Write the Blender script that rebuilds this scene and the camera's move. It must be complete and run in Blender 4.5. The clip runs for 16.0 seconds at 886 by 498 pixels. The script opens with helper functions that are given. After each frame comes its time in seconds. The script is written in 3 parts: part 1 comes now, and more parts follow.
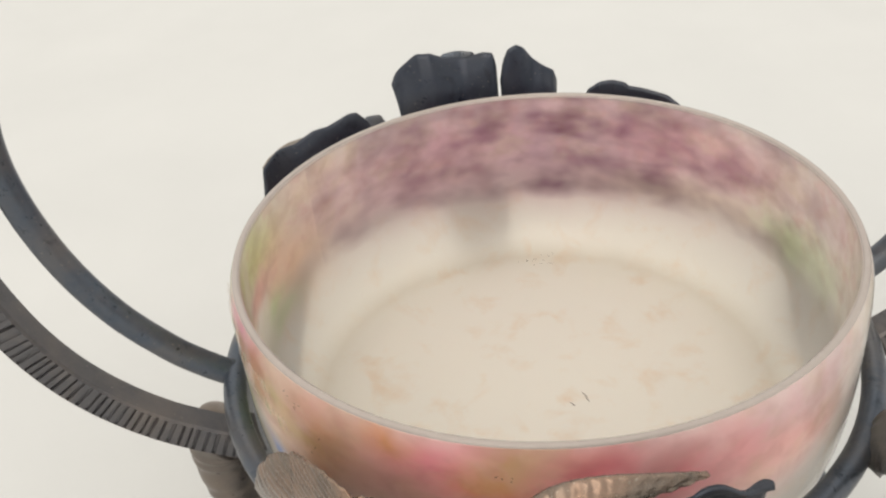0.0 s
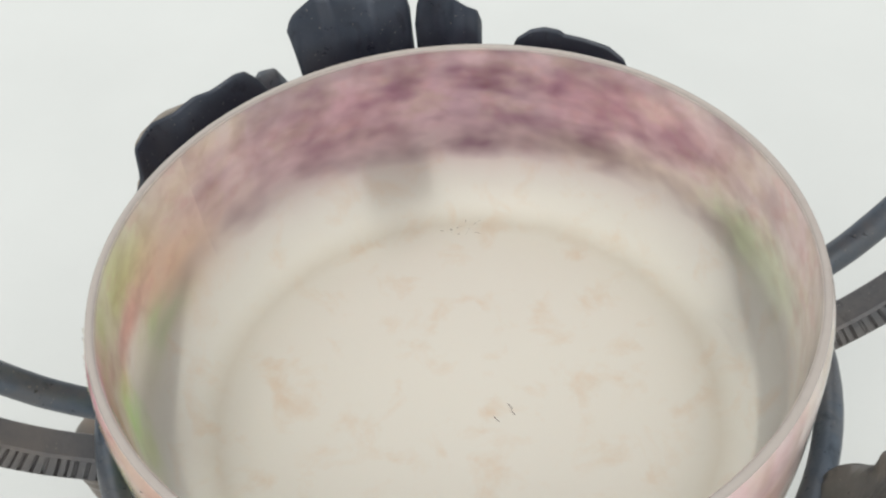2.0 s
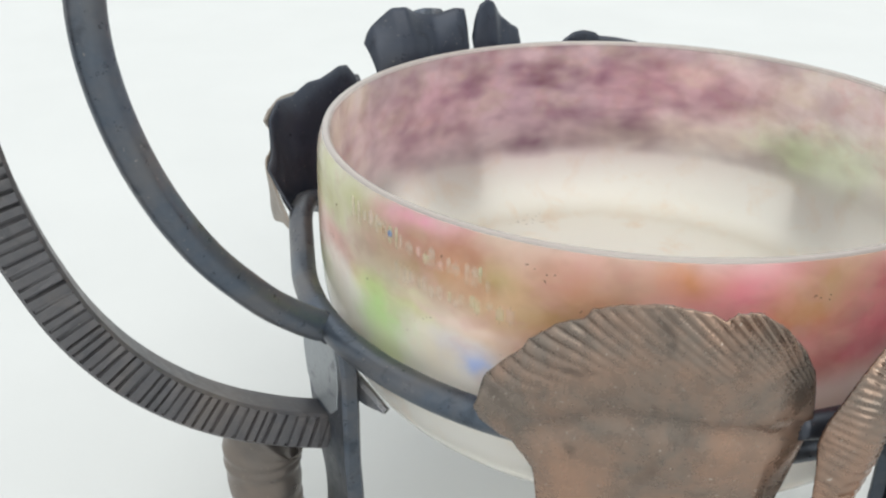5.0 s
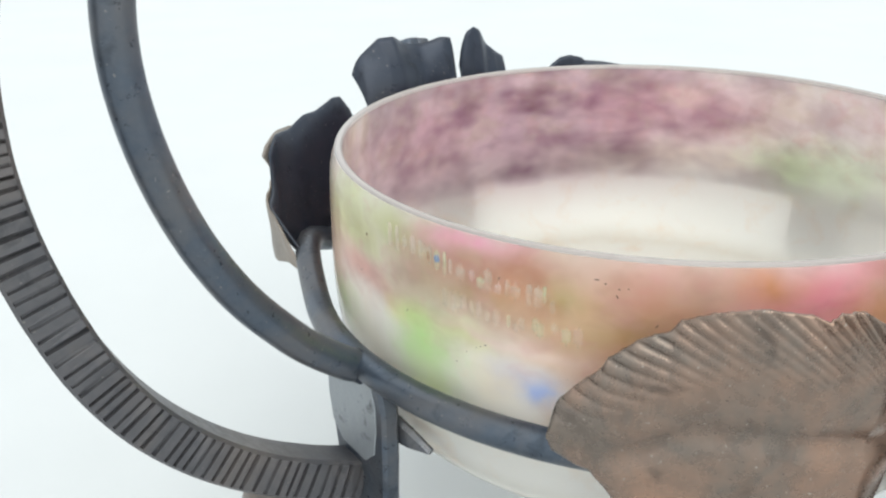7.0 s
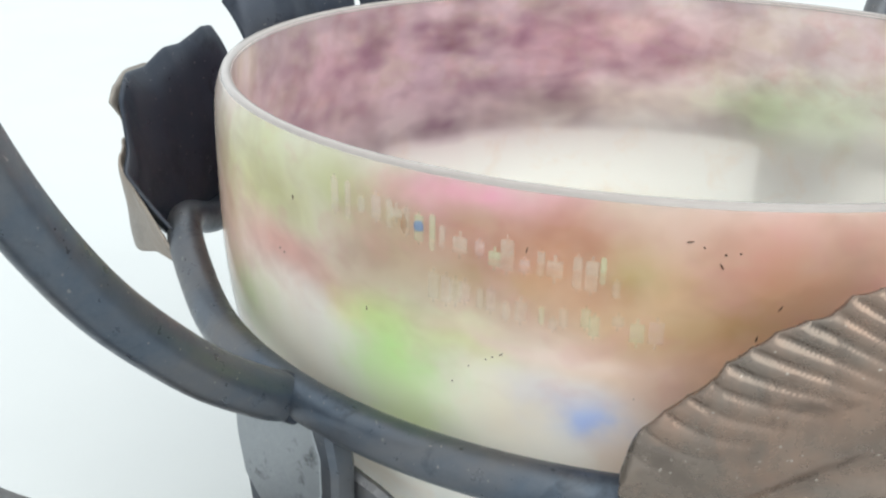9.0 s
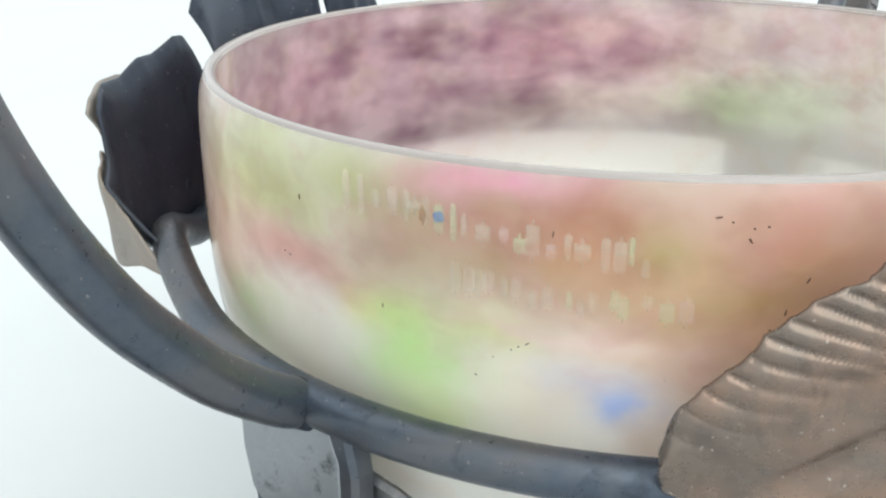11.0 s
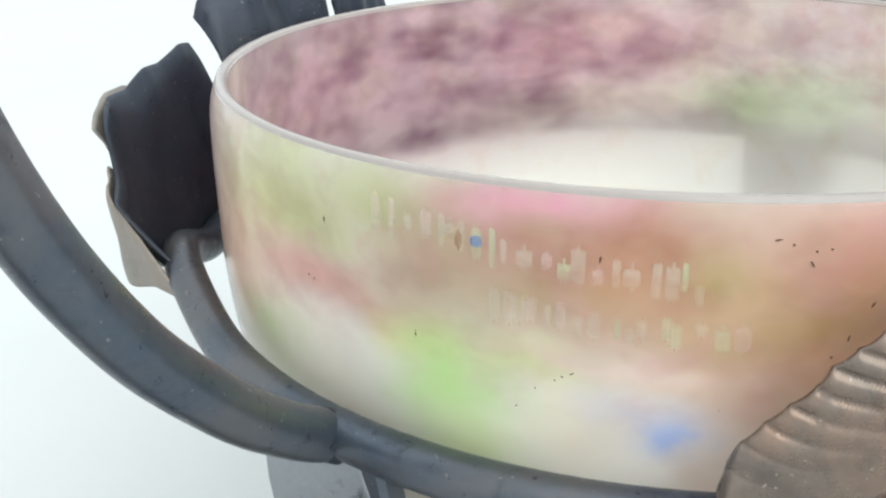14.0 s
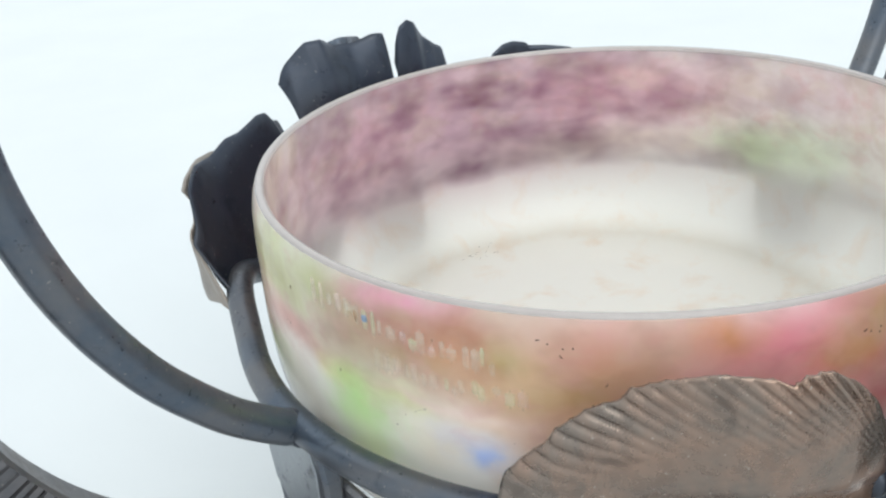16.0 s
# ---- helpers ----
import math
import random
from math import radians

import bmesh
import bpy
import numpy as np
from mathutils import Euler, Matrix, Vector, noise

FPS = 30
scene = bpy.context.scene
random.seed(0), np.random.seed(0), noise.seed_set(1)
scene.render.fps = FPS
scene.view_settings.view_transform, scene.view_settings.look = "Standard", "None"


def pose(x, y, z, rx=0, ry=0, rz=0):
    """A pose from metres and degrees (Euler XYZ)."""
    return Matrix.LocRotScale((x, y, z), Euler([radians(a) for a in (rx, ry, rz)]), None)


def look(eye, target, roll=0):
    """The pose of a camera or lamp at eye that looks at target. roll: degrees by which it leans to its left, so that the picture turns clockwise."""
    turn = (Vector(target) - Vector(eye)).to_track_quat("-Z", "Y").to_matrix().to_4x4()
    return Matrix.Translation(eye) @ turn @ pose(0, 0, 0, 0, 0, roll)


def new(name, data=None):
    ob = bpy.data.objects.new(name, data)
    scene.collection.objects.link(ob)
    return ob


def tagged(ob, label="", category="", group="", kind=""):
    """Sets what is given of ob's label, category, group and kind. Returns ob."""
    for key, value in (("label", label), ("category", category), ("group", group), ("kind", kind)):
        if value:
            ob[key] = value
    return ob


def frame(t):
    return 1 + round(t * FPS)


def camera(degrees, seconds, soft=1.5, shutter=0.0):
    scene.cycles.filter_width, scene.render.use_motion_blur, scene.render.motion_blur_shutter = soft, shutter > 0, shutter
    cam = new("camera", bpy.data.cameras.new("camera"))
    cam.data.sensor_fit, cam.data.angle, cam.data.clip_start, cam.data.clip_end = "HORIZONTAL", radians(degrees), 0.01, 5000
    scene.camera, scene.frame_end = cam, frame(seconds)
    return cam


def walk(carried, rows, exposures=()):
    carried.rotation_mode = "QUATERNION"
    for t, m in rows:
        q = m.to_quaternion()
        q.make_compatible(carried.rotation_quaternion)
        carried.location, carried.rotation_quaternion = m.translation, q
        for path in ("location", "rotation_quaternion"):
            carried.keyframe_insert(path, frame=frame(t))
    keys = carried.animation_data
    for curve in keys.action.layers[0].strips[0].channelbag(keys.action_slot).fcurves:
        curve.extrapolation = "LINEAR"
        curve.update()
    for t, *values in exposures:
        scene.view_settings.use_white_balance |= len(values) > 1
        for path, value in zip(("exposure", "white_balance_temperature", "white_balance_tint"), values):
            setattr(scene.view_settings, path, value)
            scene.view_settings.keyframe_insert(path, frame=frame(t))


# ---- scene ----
SOFT = 2.25
EXPOSURES = [(0.0, 0.33, 7350, 11), (1.0, 0.35, 6800, 7), (3.0, 0.36, 6750, 7), (5.0, 0.52, 6600, 7), (7.5, 0.66, 6350, 5), (14.5, 0.71, 6300, 4), (16.0, 0.61, 6150, 5)]
cam = camera(51.0, 16.0, soft=SOFT)
ROWS = [
    (0.0, 0.1285, -0.2512, 0.3442, 56.22, 4.80, 31.02),
    (0.5, 0.1372, -0.2127, 0.3643, 51.42, 6.36, 30.81),
    (1.0, 0.1326, -0.1782, 0.3590, 48.12, 6.68, 30.07),
    (1.5, 0.1112, -0.1575, 0.3644, 44.63, 5.48, 28.82),
    (2.0, 0.1060, -0.1724, 0.3613, 45.36, 4.15, 28.21),
    (2.5, 0.1118, -0.2051, 0.3558, 48.32, 2.74, 27.46),
    (3.0, 0.0879, -0.2628, 0.3493, 53.37, 0.31, 24.20),
    (3.5, 0.0577, -0.3097, 0.3187, 58.06, -0.17, 19.52),
    (4.0, 0.0325, -0.3286, 0.3051, 60.20, 0.88, 14.87),
    (4.5, -0.0022, -0.3228, 0.2773, 62.78, 0.63, 11.29),
    (5.0, -0.0238, -0.3151, 0.2664, 63.72, -0.35, 8.28),
    (7.5, -0.0634, -0.3027, 0.2424, 67.09, 0.46, 0.09),
    (8.0, -0.0694, -0.2440, 0.2237, 65.88, -0.18, -3.31),
    (8.5, -0.0809, -0.2328, 0.2139, 65.72, -0.53, -6.07),
    (9.0, -0.0880, -0.2295, 0.2152, 66.23, -0.66, -7.98),
    (11.5, -0.1019, -0.2265, 0.2087, 67.66, 0.69, -13.05),
    (12.0, -0.1008, -0.2273, 0.2125, 67.75, 0.97, -13.52),
    (12.5, -0.1029, -0.2242, 0.2110, 67.75, 1.05, -13.99),
    (13.0, -0.1052, -0.2214, 0.2081, 67.75, 1.02, -14.15),
    (13.5, -0.1066, -0.2178, 0.2060, 67.41, 1.02, -14.05),
    (14.0, -0.1052, -0.2149, 0.2114, 66.90, 1.21, -13.04),
    (14.5, -0.1026, -0.2222, 0.2142, 66.42, 1.36, -12.01),
    (15.0, -0.0831, -0.2358, 0.2302, 66.43, 1.51, -9.11),
    (15.5, -0.0722, -0.2439, 0.2445, 64.52, 2.45, -5.47),
    (16.0, -0.0459, -0.2758, 0.2671, 63.50, 4.10, -0.38),
]
walk(cam, [(t, pose(x, y, z, rx, ry, rz)) for t, x, y, z, rx, ry, rz in ROWS], EXPOSURES)

# ---- light: a bright white room with soft light from above and a window side ----
world = bpy.data.worlds.new("world")
scene.world = world
world.use_nodes = True
wt = world.node_tree
coord, sep, grad = wt.nodes.new("ShaderNodeTexCoord"), wt.nodes.new("ShaderNodeSeparateXYZ"), wt.nodes.new("ShaderNodeValToRGB")
wt.links.new(coord.outputs["Generated"], sep.inputs[0])
wt.links.new(sep.outputs[2], grad.inputs[0])
wt.links.new(grad.outputs[0], wt.nodes["Background"].inputs[0])
wt.nodes["Background"].inputs[1].default_value = 1.0
for e, (place, v) in zip((grad.color_ramp.elements[0], grad.color_ramp.elements[1], grad.color_ramp.elements.new(0.55)), ((0.0, 0.84), (1.0, 0.88), (0.55, 0.82))):
    e.position, e.color = place, (0.93 * v, 0.97 * v, 1.0 * v, 1)
sun = new("sun", bpy.data.lights.new("sun", "SUN"))
sun.data.energy, sun.data.angle, sun.data.color = 0.8, radians(50), (1.0, 0.97, 0.92)
sun.matrix_world = look((0.35, -1.15, 1.35), (0, 0, 0))

# ---- materials ----
ZR = 0.165      # height of the bowl's rim


def material(name):
    m = bpy.data.materials.new(name)
    m.use_nodes = True
    t = m.node_tree
    return m, t, t.nodes["Principled BSDF"]


def node(t, kind, **settings):
    n = t.nodes.new(kind)
    for key, value in settings.items():
        n.inputs[key.replace("_", " ")].default_value = value
    return n


def noise_at(t, scale, detail=4.0, rough=0.55, warp=0.0, coords="Object", stretch=None):
    c = t.nodes.new("ShaderNodeTexCoord")
    n = node(t, "ShaderNodeTexNoise", Scale=scale, Detail=detail, Roughness=rough, Distortion=warp)
    if stretch:
        mp = node(t, "ShaderNodeMapping", Scale=stretch)
        t.links.new(c.outputs[coords], mp.inputs[0])
        t.links.new(mp.outputs[0], n.inputs["Vector"])
    else:
        t.links.new(c.outputs[coords], n.inputs["Vector"])
    return n.outputs["Fac"]


def ramp(t, fac, stops):
    r = t.nodes.new("ShaderNodeValToRGB")
    el = r.color_ramp.elements
    while len(el) < len(stops):
        el.new(0.5)
    for e, (at, col) in zip(el, stops):
        e.position, e.color = at, (*col, 1) if len(col) == 3 else col
    t.links.new(fac, r.inputs[0])
    return r.outputs[0]


def mix(t, fac, a, b, mode="MIX"):
    m = t.nodes.new("ShaderNodeMix")
    m.data_type, m.blend_type = "RGBA", mode
    for sock, v in ((m.inputs[0], fac), (m.inputs[6], a), (m.inputs[7], b)):
        if isinstance(v, (int, float)):
            sock.default_value = v
        elif isinstance(v, tuple):
            sock.default_value = (*v, 1)
        else:
            t.links.new(v, sock)
    return m.outputs[2]


def bump(t, height, strength, distance):
    b = node(t, "ShaderNodeBump", Strength=strength, Distance=distance)
    t.links.new(height, b.inputs["Height"])
    return b.outputs[0]


def math_node(t, op, a, b=0.0, clamp=False):
    m = t.nodes.new("ShaderNodeMath")
    m.operation, m.use_clamp = op, clamp
    for sock, v in ((m.inputs[0], a), (m.inputs[1], b)):
        if isinstance(v, (int, float)):
            sock.default_value = v
        else:
            t.links.new(v, sock)
    return m.outputs[0]


def table_material():
    m, t, p = material("white_table")
    t.links.new(ramp(t, noise_at(t, 6, 3), [(0.35, (0.565, 0.58, 0.585)), (0.7, (0.59, 0.605, 0.61))]), p.inputs["Base Color"])
    p.inputs["Roughness"].default_value = 0.55
    p.inputs["Specular IOR Level"].default_value = 0.3
    t.links.new(bump(t, noise_at(t, 900, 2), 0.05, 0.001), p.inputs["Normal"])
    return m


def iron_material(name, dark, light, warm, rough, metal=0.5, spots=0.7, grain=420, relief=0.42, flecks=0.22):
    m, t, p = material(name)
    big = noise_at(t, 34, 5, 0.6, 0.3)
    fine = noise_at(t, grain, 4, 0.7)
    col = mix(t, ramp(t, big, [(0.42, (0, 0, 0)), (0.66, (1, 1, 1))]), mix(t, fine, dark, light), warm)
    blot = ramp(t, noise_at(t, 95, 4, 0.65, 0.5), [(0.30, (1, 1, 1)), (0.42, (0, 0, 0))])
    col = mix(t, math_node(t, "MULTIPLY", blot, spots), col, tuple(x * 0.35 for x in dark))
    specks = ramp(t, noise_at(t, 900, 1, 0.5), [(0.73, (0, 0, 0)), (0.77, (1, 1, 1))])
    col = mix(t, math_node(t, "MULTIPLY", specks, flecks), col, (0.55, 0.50, 0.44))
    t.links.new(col, p.inputs["Base Color"])
    p.inputs["Metallic"].default_value = metal
    t.links.new(ramp(t, fine, [(0.3, (rough - 0.1,) * 3), (0.7, (rough + 0.12,) * 3)]), p.inputs["Roughness"])
    h = math_node(t, "ADD", math_node(t, "MULTIPLY", big, 0.7), math_node(t, "MULTIPLY", fine, 0.3))
    t.links.new(bump(t, h, relief, 0.0015), p.inputs["Normal"])
    return m


def polar(t):
    """The object's own angle round z (radians) and height."""
    c = t.nodes.new("ShaderNodeTexCoord")
    s = t.nodes.new("ShaderNodeSeparateXYZ")
    t.links.new(c.outputs["Object"], s.inputs[0])
    return math_node(t, "ARCTAN2", s.outputs[1], s.outputs[0]), s.outputs[2]


CLOUDS = []


def cloud(angle, height, wide, tall, colour, strength, depth=1.62):
    """A soft cloud of coloured powder in the glass: angle (degrees), height under the rim (mm), half widths (degrees, mm), colour as seen on white."""
    rgb = [int(colour[k:k + 2], 16) / 255 for k in (1, 3, 5)]
    rgb = [min(0.97, (x / 0.925) ** depth) for x in rgb]
    mean = sum(rgb) / 3
    rgb = [min(0.98, max(0.02, mean + 1.2 * (x - mean))) for x in rgb]
    CLOUDS.append((angle, height, wide, tall, tuple(rgb), strength))


# far side, seen from within the bowl
cloud(118, -22, 46, 21, "#d2abb4", 0.92, 1.95)
cloud(136, -18, 12, 10, "#d09fab", 0.7, 1.95)
cloud(107, -27, 16, 10, "#c3abb7", 0.75, 1.95)
cloud(88, -18, 13, 12, "#d39aa8", 0.75, 1.95)
cloud(121, -5, 12, 6, "#e0c1c7", 0.7, 1.95)
cloud(150, -34, 16, 9, "#d7b5bd", 0.7, 1.95)
cloud(66, -17, 10, 11, "#e0b2b9", 0.7, 1.95)
cloud(52, -15, 9, 10, "#e5d4cd", 0.6, 1.95)
cloud(78, -40, 22, 6, "#dbd2bd", 0.6, 1.95)
cloud(47, -36, 9, 8, "#c2d8a8", 0.75, 1.95)
cloud(33, -32, 11, 10, "#ccd8bc", 0.7, 1.95)
cloud(112, -20, 52, 24, "#c2a8b2", 0.55, 1.95)
cloud(28, -8, 14, 12, "#ddc7ca", 0.7, 1.95)
cloud(5, -18, 16, 14, "#ddd4c7", 0.7, 1.95)
cloud(168, -20, 13, 14, "#dbc0c6", 0.75, 1.95)
cloud(180, -6, 11, 8, "#e1cdbe", 0.6, 1.95)
cloud(-54, -17, 11, 10, "#e5aba4", 0.9, 1.95)
cloud(-40, -14, 13, 11, "#e4a9ac", 0.85, 1.95)
cloud(-25, -22, 12, 10, "#e4b5af", 0.85, 1.95)
cloud(-20, -6, 14, 8, "#d7c4c7", 0.75, 1.95)
# near side
cloud(-70, -12, 34, 17, "#d88c92", 0.9)
cloud(-118, -11, 19, 12, "#b8947e", 0.85)
cloud(-100, -16, 12, 14, "#c49c82", 0.75)
cloud(-154, -14, 10, 7, "#c4cc8e", 0.9)
cloud(-168, -34, 14, 16, "#dcb89e", 0.85)
cloud(-151, -24, 8, 4, "#dca69e", 0.9)
cloud(-140, -24, 7, 4, "#bc9e94", 0.85)
cloud(-151, -44, 12, 8, "#e8e2d4", 0.9)
cloud(-160, -48, 7, 5, "#cdd7b4", 0.7)
cloud(-138, -4, 4, 5, "#a8b67c", 0.85)
cloud(-134, -7, 4, 5, "#a59b82", 0.8)
cloud(-134, -16, 4, 5, "#b0968a", 0.8)
cloud(-129, -8, 4, 5, "#a07a70", 0.8)
cloud(-123, -9, 6, 5, "#a87668", 0.9)
cloud(-116, -9, 4, 4, "#ae8070", 0.9)
cloud(-126, -2, 7, 3, "#de91af", 0.95)
cloud(-126, -18, 3, 4, "#a59270", 0.8)
cloud(-120, -16, 4, 4, "#ac8e6a", 0.8)
cloud(-118, -13, 2, 3, "#d7a07d", 0.6)
cloud(-110, -10, 3, 3.5, "#8a864a", 0.8)
cloud(-106, -12, 2, 4, "#bc9b76", 0.7)
cloud(-106, -18, 4, 3.5, "#8c8648", 0.85)
cloud(-110, -18, 5, 4, "#ba8e70", 0.8)
cloud(-102, -26, 5, 5, "#d8ac8e", 0.8)
cloud(-100, -7, 4, 6, "#c68680", 0.85)
cloud(-138, -29, 3, 4, "#dec298", 0.7)
cloud(-134, -29, 4, 5, "#c8d891", 0.8)
cloud(-132, -36, 5, 9, "#b4d88c", 0.92)
cloud(-131, -48, 4, 7, "#d4deb0", 0.8)
cloud(-124, -28, 6, 4, "#ced298", 0.8)
cloud(-113, -27, 4, 3, "#e2c4a8", 0.8)
cloud(-121, -38, 4, 7, "#eadec8", 0.8)
cloud(-117, -33, 4, 5, "#cac6ce", 0.7)
cloud(-113, -38, 2.6, 4, "#96acde", 0.98)
cloud(-110, -46, 3, 7, "#d0bcae", 0.7)
cloud(-105, -36, 3, 7, "#e4ccb4", 0.7)
cloud(-79, -8, 6, 6, "#e08498", 0.95)
cloud(-71, -13, 6, 6, "#b87f58", 0.85)
cloud(-65, -7, 6, 8, "#a89060", 0.9)
cloud(-68, -28, 10, 5, "#b45c64", 0.95)
cloud(-58, -14, 6, 10, "#d87682", 0.9)
cloud(-65, -46, 12, 7, "#dac0b6", 0.8)
cloud(-121, -11, 7, 5, "#a87a66", 0.6)
cloud(-133, -13, 6, 6, "#b09a80", 0.5)
cloud(-105, -15, 9, 9, "#c09a72", 0.55)
cloud(-140, -3, 7, 4, "#b4b486", 0.6)
cloud(-154, -8, 9, 9, "#c6cc92", 0.7)
cloud(-147, -24, 7, 4, "#d0a096", 0.6)
cloud(-157, -38, 5, 5, "#bcd69a", 0.6)
cloud(-162, -22, 6, 12, "#d8b49c", 0.6)
cloud(-118, -26.2, 10, 1.6, "#ecd0c6", 0.75)
cloud(-86, -4, 4, 5, "#c88a60", 0.85)


def glass_material(name, clear, lit):
    """clear: how far the pale lower wall can be seen through; lit: the share of light that passes through."""
    m, t, p = material(name)
    ang, z = polar(t)
    wob = noise_at(t, 34, 2, 0.5)
    wob2 = noise_at(t, 70, 3, 0.6)
    zz = math_node(t, "ADD", z, math_node(t, "MULTIPLY", math_node(t, "SUBTRACT", wob, 0.5), 0.015))
    aa = math_node(t, "ADD", ang, math_node(t, "MULTIPLY", math_node(t, "SUBTRACT", wob2, 0.5), 0.17))
    col = mix(t, ramp(t, noise_at(t, 60, 4, 0.6, 0.4), [(0.52, (0, 0, 0)), (0.74, (1, 1, 1))]), (0.97, 0.95, 0.905), (0.955, 0.875, 0.79))
    for deg, h, wa, wz, c, k in CLOUDS:
        d = math_node(t, "SUBTRACT", aa, radians(deg))
        d = math_node(t, "ABSOLUTE", math_node(t, "WRAP", d, math.pi))
        for n in t.nodes:
            if n.type == "MATH" and n.operation == "WRAP":
                n.inputs[2].default_value = -math.pi
        u = math_node(t, "POWER", math_node(t, "DIVIDE", d, radians(wa)), 2.0)
        v = math_node(t, "POWER", math_node(t, "ABSOLUTE", math_node(t, "DIVIDE", math_node(t, "SUBTRACT", zz, h / 1000), wz / 1000)), 2.0)
        e = math_node(t, "EXPONENT", math_node(t, "MULTIPLY", math_node(t, "ADD", u, v), -0.8))
        col = mix(t, math_node(t, "MULTIPLY", e, k), col, c)
    powder = ramp(t, noise_at(t, 70, 3, 0.55, 0.2), [(0.40, (0, 0, 0)), (0.62, (1, 1, 1))])
    band = math_node(t, "MULTIPLY", math_node(t, "ADD", zz, 0.040), 90.0, True)
    col = mix(t, math_node(t, "MULTIPLY", math_node(t, "MULTIPLY", powder, band), 0.14), col, (0.95, 0.88, 0.80))
    ochre = ramp(t, noise_at(t, 48, 3, 0.55, 0.3, stretch=(1.0, 1.3, 1.7)), [(0.50, (0, 0, 0)), (0.66, (1, 1, 1))])
    col = mix(t, math_node(t, "MULTIPLY", math_node(t, "MULTIPLY", ochre, band), 0.22), col, (0.74, 0.66, 0.42))
    rose = ramp(t, noise_at(t, 85, 3, 0.5, 0.2, stretch=(1.3, 1.0, 1.5)), [(0.54, (0, 0, 0)), (0.68, (1, 1, 1))])
    col = mix(t, math_node(t, "MULTIPLY", math_node(t, "MULTIPLY", rose, band), 0.24), col, (0.80, 0.46, 0.46))
    streak = ramp(t, noise_at(t, 40, 2.2, 0.5, 0.1, stretch=(1, 1, 1.7)), [(0.33, (0.40, 0.27, 0.36)), (0.60, (0.98, 0.97, 0.98))])
    up = math_node(t, "MULTIPLY", math_node(t, "ADD", zz, 0.052), 120.0, True)
    far = math_node(t, "SUBTRACT", 1.0, math_node(t, "DIVIDE", math_node(t, "ABSOLUTE", math_node(t, "SUBTRACT", ang, radians(110))), radians(95)), True)
    col = mix(t, math_node(t, "MULTIPLY", up, math_node(t, "ADD", math_node(t, "MULTIPLY", far, 0.85), 0.12)), col, streak, "MULTIPLY")
    mottle = ramp(t, noise_at(t, 95, 2, 0.5, 0.3, stretch=(1, 1, 1.4)), [(0.36, (0.80, 0.72, 0.70)), (0.56, (1, 1, 1))])
    col = mix(t, math_node(t, "MULTIPLY", band, 0.45), col, mottle, "MULTIPLY")
    c = t.nodes.new("ShaderNodeTexCoord")
    flat = t.nodes.new("ShaderNodeVectorMath")
    flat.operation = "MULTIPLY"
    flat.inputs[1].default_value = (1, 1, 0)
    length = t.nodes.new("ShaderNodeVectorMath")
    length.operation = "LENGTH"
    t.links.new(c.outputs["Object"], flat.inputs[0])
    t.links.new(flat.outputs[0], length.inputs[0])
    radius = math_node(t, "ADD", length.outputs["Value"], math_node(t, "MULTIPLY", math_node(t, "SUBTRACT", noise_at(t, 60, 3), 0.5), 0.008))
    disc_tone = ramp(t, math_node(t, "MULTIPLY", radius, 10.0), [(0.60, (0.93, 0.925, 0.91)), (0.84, (0.91, 0.90, 0.88)), (0.885, (0.885, 0.86, 0.825)), (0.96, (0.985, 0.98, 0.96))])
    base_only = ramp(t, math_node(t, "MULTIPLY", z, -10.0), [(0.70, (0, 0, 0)), (0.755, (1, 1, 1))])
    col = mix(t, base_only, col, disc_tone, "MULTIPLY")
    stain = ramp(t, noise_at(t, 60, 5, 0.62, 0.1), [(0.56, (1, 1, 1)), (0.74, (0.90, 0.76, 0.64))])
    col = mix(t, math_node(t, "MULTIPLY", base_only, 0.34), col, stain, "MULTIPLY")
    diffuse, through_glass = t.nodes.new("ShaderNodeBsdfDiffuse"), t.nodes.new("ShaderNodeBsdfTranslucent")
    gloss = node(t, "ShaderNodeBsdfGlossy", Roughness=0.18)
    for s in (diffuse, through_glass):
        t.links.new(col, s.inputs["Color"])
    body = node(t, "ShaderNodeMixShader", Fac=lit)
    t.links.new(diffuse.outputs[0], body.inputs[1])
    t.links.new(through_glass.outputs[0], body.inputs[2])
    haze = node(t, "ShaderNodeBsdfRefraction", Roughness=0.56, IOR=1.03)
    t.links.new(col, haze.inputs["Color"])
    core = t.nodes.new("ShaderNodeMixShader")
    t.links.new(ramp(t, math_node(t, "MULTIPLY", z, -10.0), [(0.32, (0.05,) * 3), (0.48, (clear,) * 3), (0.758, (clear,) * 3), (0.79, (0.04,) * 3)]), core.inputs[0])
    t.links.new(body.outputs[0], core.inputs[1])
    t.links.new(haze.outputs[0], core.inputs[2])
    body = core
    out = t.nodes.new("ShaderNodeMixShader")
    fres = node(t, "ShaderNodeFresnel", IOR=1.3)
    wavy = bump(t, noise_at(t, 90, 2, 0.5), 0.06, 0.002)
    for s in (gloss, fres):
        t.links.new(wavy, s.inputs["Normal"])
    t.links.new(fres.outputs[0], out.inputs[0])
    t.links.new(body.outputs[0], out.inputs[1])
    t.links.new(gloss.outputs[0], out.inputs[2])
    t.links.new(out.outputs[0], t.nodes["Material Output"].inputs[0])
    return m


